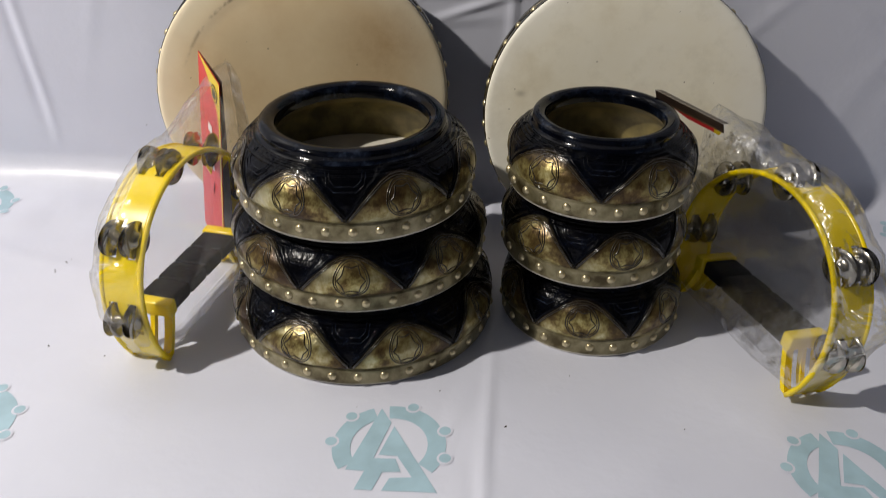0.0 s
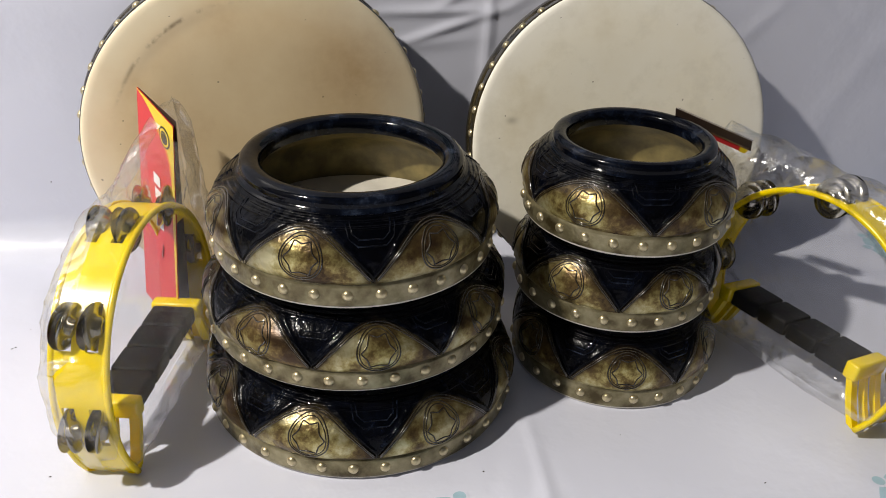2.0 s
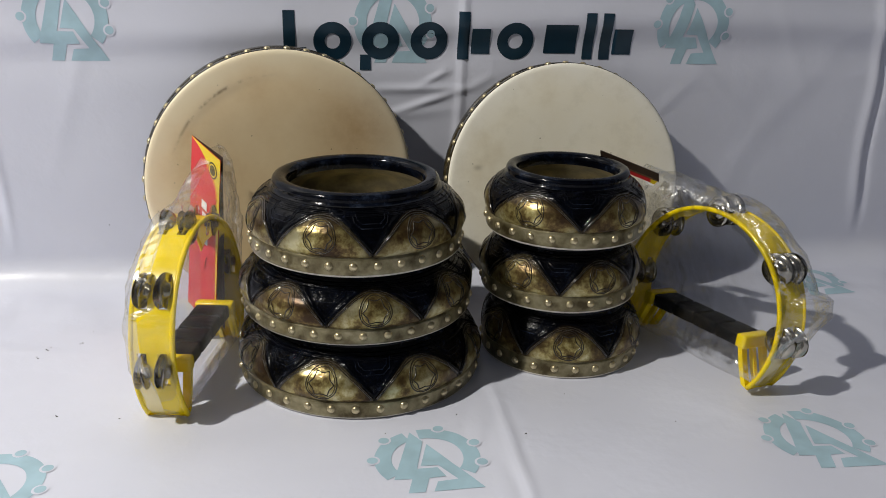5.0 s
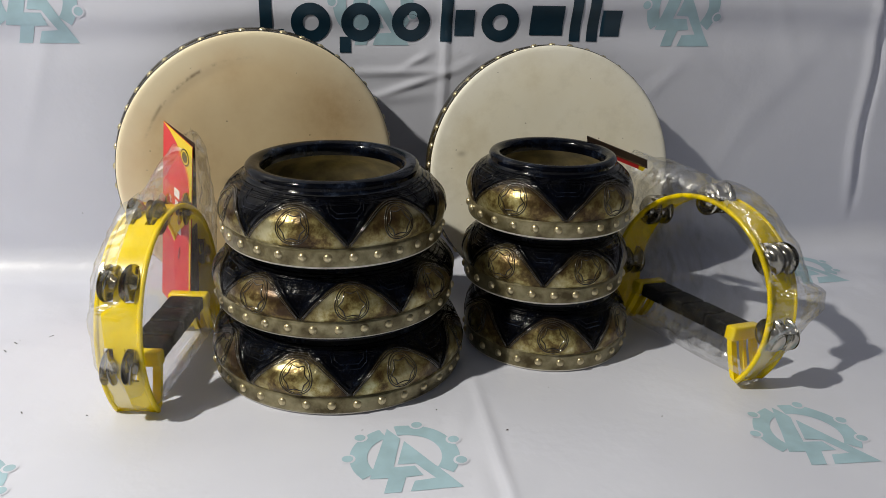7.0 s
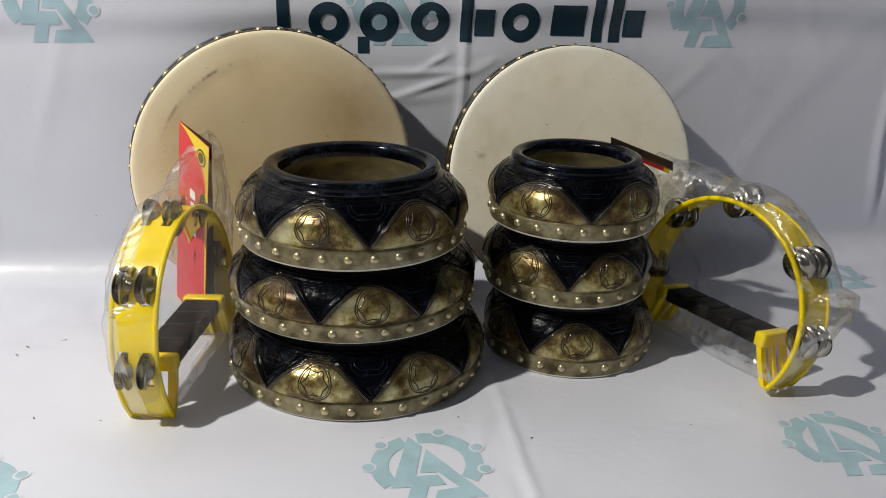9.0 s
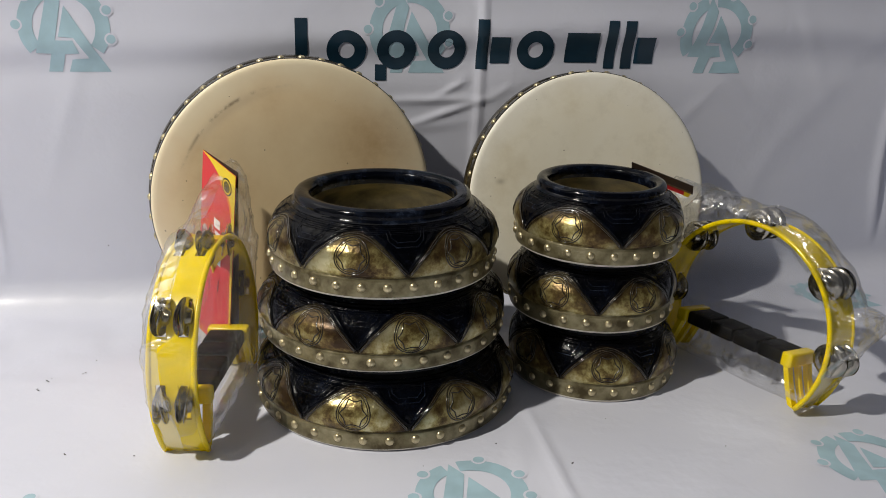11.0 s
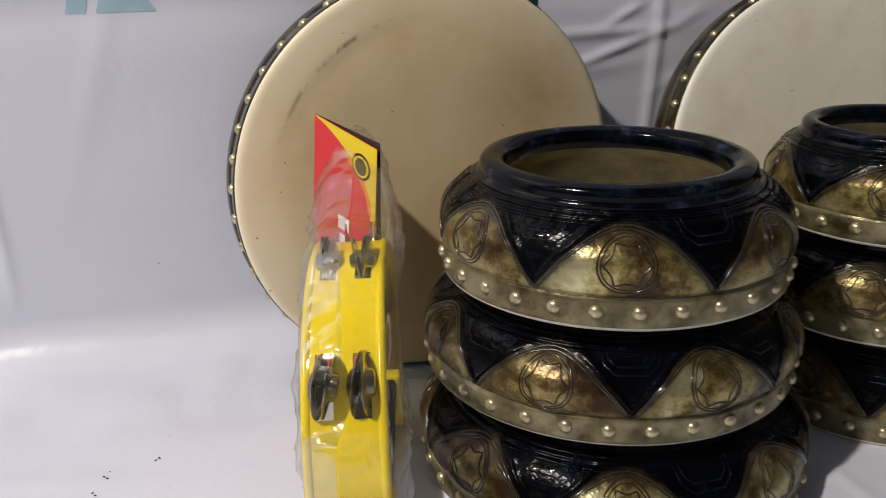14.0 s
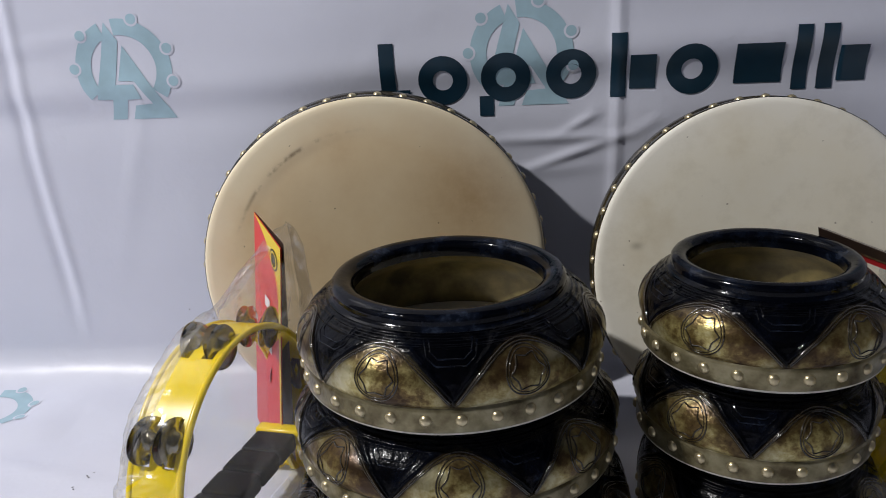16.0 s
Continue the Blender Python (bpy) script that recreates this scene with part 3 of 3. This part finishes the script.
            q = rad * (1 + amp * abs(math.sin(lobes * t / 2)) if lobes else 1)
            out.append((0.5 + q * math.cos(t) / width, 0.53 + q * math.sin(t) / H * 0.98))
        return out
    med = join(groove(circle(rr), True, 0.0008), groove(circle(rr * 0.88), True, 0.0006), groove(circle(rr * 0.80, 6, -0.23, 72), True, 0.0008))
    rosette = mesh_from("carved_rosette", *med, M_LINE)
    for i in range(arches):
        q = pose(0, 0, 0, 0, 0, turn + 360 * i / arches)
        part("carved_line", carve, top, m=q)
        part("carved_figure", figure, top, m=q)
        part("carved_rosette", rosette, top, m=q)
    return top


STACK_L, STACK_R = "drums of the larger stack", "drums of the smaller stack"
drum(pose(-0.079, 0.866, 0.0), 0.1635, 0.0910, 0.625, 8, 34, 250.0 - 22.5, M_SKIN_EDGE, "large navy and gold lacquered drum, lowest of a stack", STACK_L)
drum(pose(-0.082, 0.874, 0.0910), 0.1540, 0.0855, 0.625, 8, 32, 275 - 22.5, M_SKIN_EDGE, "navy and gold lacquered drum, middle of the larger stack", STACK_L)
drum(pose(-0.083, 0.868, 0.1765), 0.1400, 0.0940, 0.625, 7, 30, 249 - 25.7, M_SKIN_EDGE, "navy and gold lacquered drum topping a stack, olive inside", STACK_L)
drum(pose(0.213, 0.890, 0.0), 0.1135, 0.0935, 0.62, 6, 25, 260 - 30, M_SKIN_EDGE, "small navy and gold lacquered drum, lowest of its stack", STACK_R)
drum(pose(0.207, 0.895, 0.0935), 0.1105, 0.0895, 0.62, 6, 24, 285 - 30, M_SKIN_EDGE, "small navy and gold lacquered drum, middle of its stack", STACK_R)
drum(pose(0.209, 0.893, 0.183), 0.1100, 0.0880, 0.62, 5, 24, 229 - 36, M_SKIN_EDGE, "small navy and gold lacquered drum topping the narrower stack", STACK_R)


def facing(c, az, el):
    """A pose whose local -z looks along the azimuth (from -y to +x) and elevation."""
    a, e = radians(az), radians(el)
    n = Vector((math.sin(a) * math.cos(e), -math.cos(a) * math.cos(e), math.sin(e)))
    u = Vector((math.cos(a), math.sin(a), 0))
    w = n.cross(u) * -1
    m = Matrix((u, w, u.cross(w))).transposed().to_4x4()
    if (m.to_3x3() @ Vector((0, 0, -1))).dot(n) < 0:
        m = Matrix((u, -w, u.cross(-w))).transposed().to_4x4()
    m.translation = c
    return m


head_l = drum(facing((-0.184, 1.064, 0.2025), 8.5, 0.5), 0.2012, 0.088, 0.66, 10, 44, 0, M_SKIN_TAN, "large drum with a stained tan skin, leaning on the banner", "leaning drums", False)
head_r = drum(facing((0.258, 1.053, 0.196), 2.0, 9.0), 0.1915, 0.088, 0.66, 10, 42, 0, M_SKIN_WHITE, "large drum with a pale cream skin, leaning on the banner", "leaning drums", False)


# ---- tambourines ----
TR, TW = 0.136, 0.052


def jingle_mesh():
    prof = [(0.0185, 0.0), (0.0182, 0.0006), (0.013, 0.0010), (0.0088, 0.0016), (0.0078, 0.0042), (0.0045, 0.0052), (0.0012, 0.0052), (0.0012, 0.0045), (0.0045, 0.0045), (0.0072, 0.0036), (0.008, 0.0008), (0.013, 0.0004), (0.0185, 0.0)]
    v, f = lathe([(r * 1.16, z * 1.3) for r, z in prof], 28)
    return mesh_from("jingle", v, f, M_JINGLE)


JINGLE = jingle_mesh()
PIN = mesh_from("pin", *tube([(0, -0.009, 0), (0, 0.009, 0)], 0.0011, False, 8), M_JINGLE)


def tambourine(m, label, slots):
    """A half-moon tambourine standing on its two tips; local x along the handle, y across the width, z up."""
    top = thing("tambourine", m, label, "tambourine", "tambourines in clear bags")
    a0, a1 = -35.0, 215.0
    steps = 250
    # shell cut by two rows of slots: cells of the band are left out where a slot lies
    ys = [0.0, 0.008, 0.0195, 0.0325, 0.044, TW]
    verts, faces = [], []
    for i in range(steps + 1):
        a = radians(a0 + (a1 - a0) * i / steps)
        for y in ys:
            for r in (TR, TR - 0.0035):
                verts.append((r * math.cos(a), y, r * math.sin(a)))
    ny = len(ys)
    def idx(i, j, k):
        return (i * ny + j) * 2 + k
    def solid(i, j):
        if i < 0 or i >= steps or j < 0 or j >= ny - 1:
            return False
        if j in (1, 3):
            mid = a0 + (a1 - a0) * (i + 0.5) / steps
            if any(abs(mid - s) < 9.5 for s in slots):
                return False
        return True
    for i in range(steps):
        for j in range(ny - 1):
            if not solid(i, j):
                continue
            faces.append((idx(i, j, 0), idx(i, j + 1, 0), idx(i + 1, j + 1, 0), idx(i + 1, j, 0)))
            faces.append((idx(i, j, 1), idx(i + 1, j, 1), idx(i + 1, j + 1, 1), idx(i, j + 1, 1)))
            if not solid(i - 1, j):
                faces.append((idx(i, j, 0), idx(i, j, 1), idx(i, j + 1, 1), idx(i, j + 1, 0)))
            if not solid(i + 1, j):
                faces.append((idx(i + 1, j, 0), idx(i + 1, j + 1, 0), idx(i + 1, j + 1, 1), idx(i + 1, j, 1)))
            if not solid(i, j - 1):
                faces.append((idx(i, j, 0), idx(i + 1, j, 0), idx(i + 1, j, 1), idx(i, j, 1)))
            if not solid(i, j + 1):
                faces.append((idx(i, j + 1, 0), idx(i, j + 1, 1), idx(i + 1, j + 1, 1), idx(i + 1, j + 1, 0)))
    rims = []
    for y in (0.0015, TW - 0.0015):
        pts = [((TR - 0.0015) * math.cos(radians(a0 + (a1 - a0) * i / 90)), y, (TR - 0.0015) * math.sin(radians(a0 + (a1 - a0) * i / 90))) for i in range(91)]
        rims.append(tube(pts, 0.0034, False, 8, [Vector((0, 1, 0))] * 91))
    part("frame", mesh_from("frame", verts, faces, M_YELLOW, False), top, "bright yellow moulded plastic")
    for v, f in rims:
        part("rim", mesh_from("rim", v, f, M_YELLOW), top)
    tx, tz = TR * math.cos(radians(a0)), TR * math.sin(radians(a0))
    for s in (-1, 1):
        # the bent end from the tip up to the handle
        foot = [(s * (tx - 0.001), tz + 0.001), (s * (tx - 0.007), tz + 0.003), (s * (tx - 0.014), tz + 0.018), (s * 0.092, -0.046), (s * 0.086, -0.027)]
        # an open bracket: two side straps and a web
        def strap(y0, y1):
            sv, sf = [], []
            for x, z in foot:
                for y in (y0, y1):
                    for d in (-0.0036, 0.0036):
                        sv.append((x + d * s, y, z))
            for i in range(len(foot) - 1):
                b = i * 4
                sf += [(b, b + 4, b + 6, b + 2), (b + 1, b + 3, b + 7, b + 5), (b, b + 1, b + 5, b + 4), (b + 2, b + 6, b + 7, b + 3)]
            return sv, sf
        part("bracket", mesh_from("bracket", *join(strap(0.0, 0.010), strap(0.023, 0.029), strap(TW - 0.010, TW)), M_YELLOW, False), top)
        x0, x1 = sorted((s * 0.093, s * 0.077))
        part("handle_end", mesh_from("handle_end", *box(x0, x1, -0.001, TW + 0.001, -0.030, -0.011, 0.003), M_YELLOW), top)
    grip = [box(-0.078, 0.078, 0.005, TW - 0.005, -0.0295, -0.0145, 0.005)]
    for i in range(4):
        x = -0.0585 + 0.039 * i
        grip.append(box(x - 0.0184, x + 0.0184, 0.003, TW - 0.003, -0.031, -0.0125, 0.003))
    part("grip", mesh_from("grip", *join(*grip), M_GRIP), top, "black ridged rubber grip")
    for k, s in enumerate(slots):
        a = radians(s)
        for j, y in enumerate((0.01375, 0.03825)):
            base = Matrix.Translation(((TR - 0.002) * math.cos(a), y, (TR - 0.002) * math.sin(a)))
            pin = part("pin", PIN, top, m=base)
            for side in (-1, 1):
                tip = Matrix.Rotation(radians(side * -90 + (5 if (k + j) % 2 else -4) * side), 4, "X") @ pose(0, 0, 0, 9 * math.sin(k * 2.1 + j), 9 * math.cos(k * 1.7 + side), 0)
                off = Matrix.Translation((0.0015 * math.sin(k + j), side * 0.0027, 0.0015 * math.cos(k * 2 + j)))
                part("jingle", JINGLE, pin, m=off @ tip)
    return top


def standing(c, az, el):
    a, e = radians(az), radians(el)
    n = Vector((math.sin(a) * math.cos(e), -math.cos(a) * math.cos(e), math.sin(e)))
    y = -n
    z = (Vector((0, 0, 1)) - y * y.z).normalized()
    x = y.cross(z)
    m = Matrix((x, y, z)).transposed().to_4x4()
    m.translation = c
    return m


TAMB_L = standing((-0.274, 0.841, 0.081), 77.8, 1.5)
TAMB_R = standing((0.384, 0.816, 0.088), -66.9, 7.3)
tambourine(TAMB_L, "yellow plastic half-moon tambourine in a clear bag, on its tips", (15, 58, 98, 142, 182))
tambourine(TAMB_R, "yellow plastic half-moon tambourine in a bag beside the narrower stack", (-2, 40, 93, 138, 178))


# ---- clear bags ----
def bag(m, label, seed, flip, far, rise, film, puff=0.0):
    """A thin clear pouch round a tambourine, in its local axes, drawn up to its card on the side given by flip; far: the other end."""
    top = thing("plastic_bag", m, label, "plastic bag", "clear plastic bags")
    nu, nv = 90, 70
    tip = TR * math.sin(radians(-35.0))
    for side in (-1, 1):
        verts = []
        for j in range(nv + 1):
            for i in range(nu + 1):
                u, v = i / nu, j / nv
                x = far + (0.165 - far) * u
                roof = math.sqrt(max(0.0, (0.150 + puff) ** 2 - x * x)) if x < 0.02 else 0.149 + puff + rise * (x - 0.02)
                roof = max(roof, 0.07)
                low = tip + 0.002 + 2.0 * max(0.0, -x - 0.115)
                z = low + (roof - low) * v
                edge = max(0.0, (1 - abs(2 * u - 1) ** 5) * (1 - abs(2 * v - 1) ** 8))
                p = Vector((x * 12, side * 3 + seed, z * 12))
                crease = (1 - abs(noise.noise(p * 1.6))) ** 4 * 0.9 + (1 - abs(noise.noise(p * 3.7 + Vector((4, 1, 2))))) ** 5 * 0.5
                out = min(1.0, max(0.0, (math.hypot(x, z) - 0.128) / 0.02, (-0.03 - z) / 0.025))
                fine = (1 - abs(noise.noise(p * 7.5))) ** 3 * 0.0035
                y = TW / 2 + side * ((TW / 2 + 0.004) * edge ** 0.35 + (0.008 * crease + fine) * edge * (0.08 + 0.92 * out) + 0.004 * noise.noise(p) * out)
                w = noise.noise(p * 2 + Vector((9, 0, 0))) * 0.008 * (abs(2 * u - 1) ** 3)
                q = noise.noise(p * 2 + Vector((0, 9, 0))) * 0.008 * v ** 3
                verts.append((flip * (x + w), y, z + q))
        faces = [(j * (nu + 1) + i, j * (nu + 1) + i + 1, (j + 1) * (nu + 1) + i + 1, (j + 1) * (nu + 1) + i) for j in range(nv) for i in range(nu)]
        ob = part("film", mesh_from("film", verts, faces, film), top)
        ob.visible_shadow = False
    return top


bag(TAMB_L, "crumpled clear plastic bag round the tambourine beside the larger stack", 1.0, 1, -0.162, 0.30, M_CLOUDY_FILM, 0.004)
bag(TAMB_R, "crumpled clear plastic bag round the tambourine beside the narrower stack", 5.0, -1, -0.178, 0.03, M_FILM, 0.010)


# ---- header cards ----
def card(tl, tr, down, label, dark_top=False):
    tl, tr, down = Vector(tl), Vector(tr), Vector(down)
    flatx = Vector((tr.x - tl.x, tr.y - tl.y, 0))
    w = flatx.length
    slope = (tr.z - tl.z) / w
    x = flatx.normalized()
    h = down.length
    z = -(down - x * down.dot(x)).normalized()
    y = z.cross(x)
    m = Matrix((x, y, z)).transposed().to_4x4()
    m.translation = tl
    top = thing("header_card", m, label, "card", "cards of the bags")
    front_h = 0.016 if dark_top else h
    fv, ff = box(0, w, 0.0, 0.0008, -front_h, 0)
    part("front", mesh_from("front", [(a, b, c + slope * a) for a, b, c in fv], ff, M_CARD_BACK if dark_top else M_RED, False), top)
    gape = 0.0 if dark_top else 0.005
    part("back", mesh_from("back", [(0, 0.0012, 0), (w, 0.0012 + 0.4 * gape, slope * w + gape), (w, 0.016, slope * w - front_h), (0, 0.016, -front_h)], [(0, 1, 2, 3)], M_CARD_BACK, False), top, "dark brown back flap")
    def flat(name, outline, mat, lift):
        v, f = fill(outline, 0.01)
        part(name, mesh_from(name, [(a, -lift, b + slope * a) for a, b in v], f, mat, False), top)
    if dark_top:
        flat("red_field", [(0.22 * w, -0.016), (0.90 * w, -0.016), (0.94 * w, -h), (0.45 * w, -h)], M_RED, -0.0006)
        flat("yellow_field", [(0.86 * w, -0.016), (0.97 * w, -0.016), (0.92 * w, -h), (0.85 * w, -h)], M_CARD_YELLOW, 0.0002)
        flat("white_edge", [(0.10 * w, -0.0125), (0.97 * w, -0.0125), (0.97 * w, -0.015), (0.10 * w, -0.015)], M_STAIN, 0.0004)
        return top
    bow = [(w * 0.92 * math.sin(0.5 * math.pi * t ** 0.75), -0.056 * t) for t in [i / 12 for i in range(1, 13)]]
    flat("yellow_field", [(0.0, 0.0)] + bow + [(w * 0.93, -0.11), (w * 0.97, -h), (w, -h), (w, 0.0)], M_CARD_YELLOW, 0.0006)
    flat("orange_curve", [(a + 0.001, b - 0.001) for a, b in bow[2:]] + [(a - 0.0025, b - 0.004) for a, b in reversed(bow[2:])], M_ORANGE, 0.0007)
    v, f = disc(w * 0.77, -0.022, 0.0110)
    part("badge", mesh_from("badge", [(a, -0.0010, b + slope * a) for a, b in v], f, M_BLACK, False), top)
    v, f = arc_band(w * 0.77, -0.022, 0.0070, 0.0090, 0, 360)
    part("badge_ring", mesh_from("badge_ring", [(a, -0.0014, b + slope * a) for a, b in v], f, M_CARD_YELLOW, False), top)
    for i in range(4):
        flat("white_bar", [(w * (0.42 + 0.03 * i), -0.075 - 0.016 * i), (w * (0.60 + 0.02 * i), -0.075 - 0.016 * i), (w * (0.60 + 0.02 * i), -0.087 - 0.016 * i), (w * (0.42 + 0.03 * i), -0.087 - 0.016 * i)], M_WHITE, 0.0009)
    return top


card((-0.306, 1.008, 0.290), (-0.260, 0.946, 0.268), (-0.006, -0.036, -0.245), "red and yellow printed header card sticking up from its bag")
card((0.272, 0.945, 0.278), (0.342, 0.898, 0.247), (0.006, 0.010, -0.021), "dark-topped red header card of a bag behind the narrower stack", True)


# ---- grit on the sheet ----
random.seed(4)
bits = []
for x, y in ((-0.464, 0.987), (-0.471, 0.952), (-0.516, 0.936), (-0.523, 0.915), (-0.453, 0.749), (-0.378, 0.737), (0.105, 0.646), (0.18, 0.739), (-0.061, 0.67), (-0.512, 0.944), (0.03, 0.70), (0.30, 0.66)):
    p = sheet(x, y, 0.0005)
    for k in range(random.choice((1, 1, 2))):
        r = random.uniform(0.0005, 0.0011)
        a = random.uniform(0, 3.14)
        q = p + Vector((random.uniform(-0.004, 0.004), random.uniform(-0.004, 0.004), 0)) * k
        l = random.uniform(1.0, 2.6)
        d, e = Vector((math.cos(a), math.sin(a), 0)) * r * l, Vector((-math.sin(a), math.cos(a), 0)) * r
        bits.append(([q + d, q + e, q - d, q - e, q + Vector((0, 0, r))], [(0, 1, 4), (1, 2, 4), (2, 3, 4), (3, 0, 4)]))
w = sheet(-0.473, on_wall_s(0.103), 0.0005)
bits.append(([w + Vector((0.001, 0, 0)), w + Vector((0, 0, 0.001)), w - Vector((0.001, 0, 0)), w - Vector((0, 0, 0.001)), w + Vector((0, -0.001, 0))], [(0, 1, 4), (1, 2, 4), (2, 3, 4), (3, 0, 4)]))
tagged(new("grit", mesh_from("grit", *join(*bits), M_DIRT, False)), "dark grains of grit scattered on the white banner", "grit", kind="stuff")
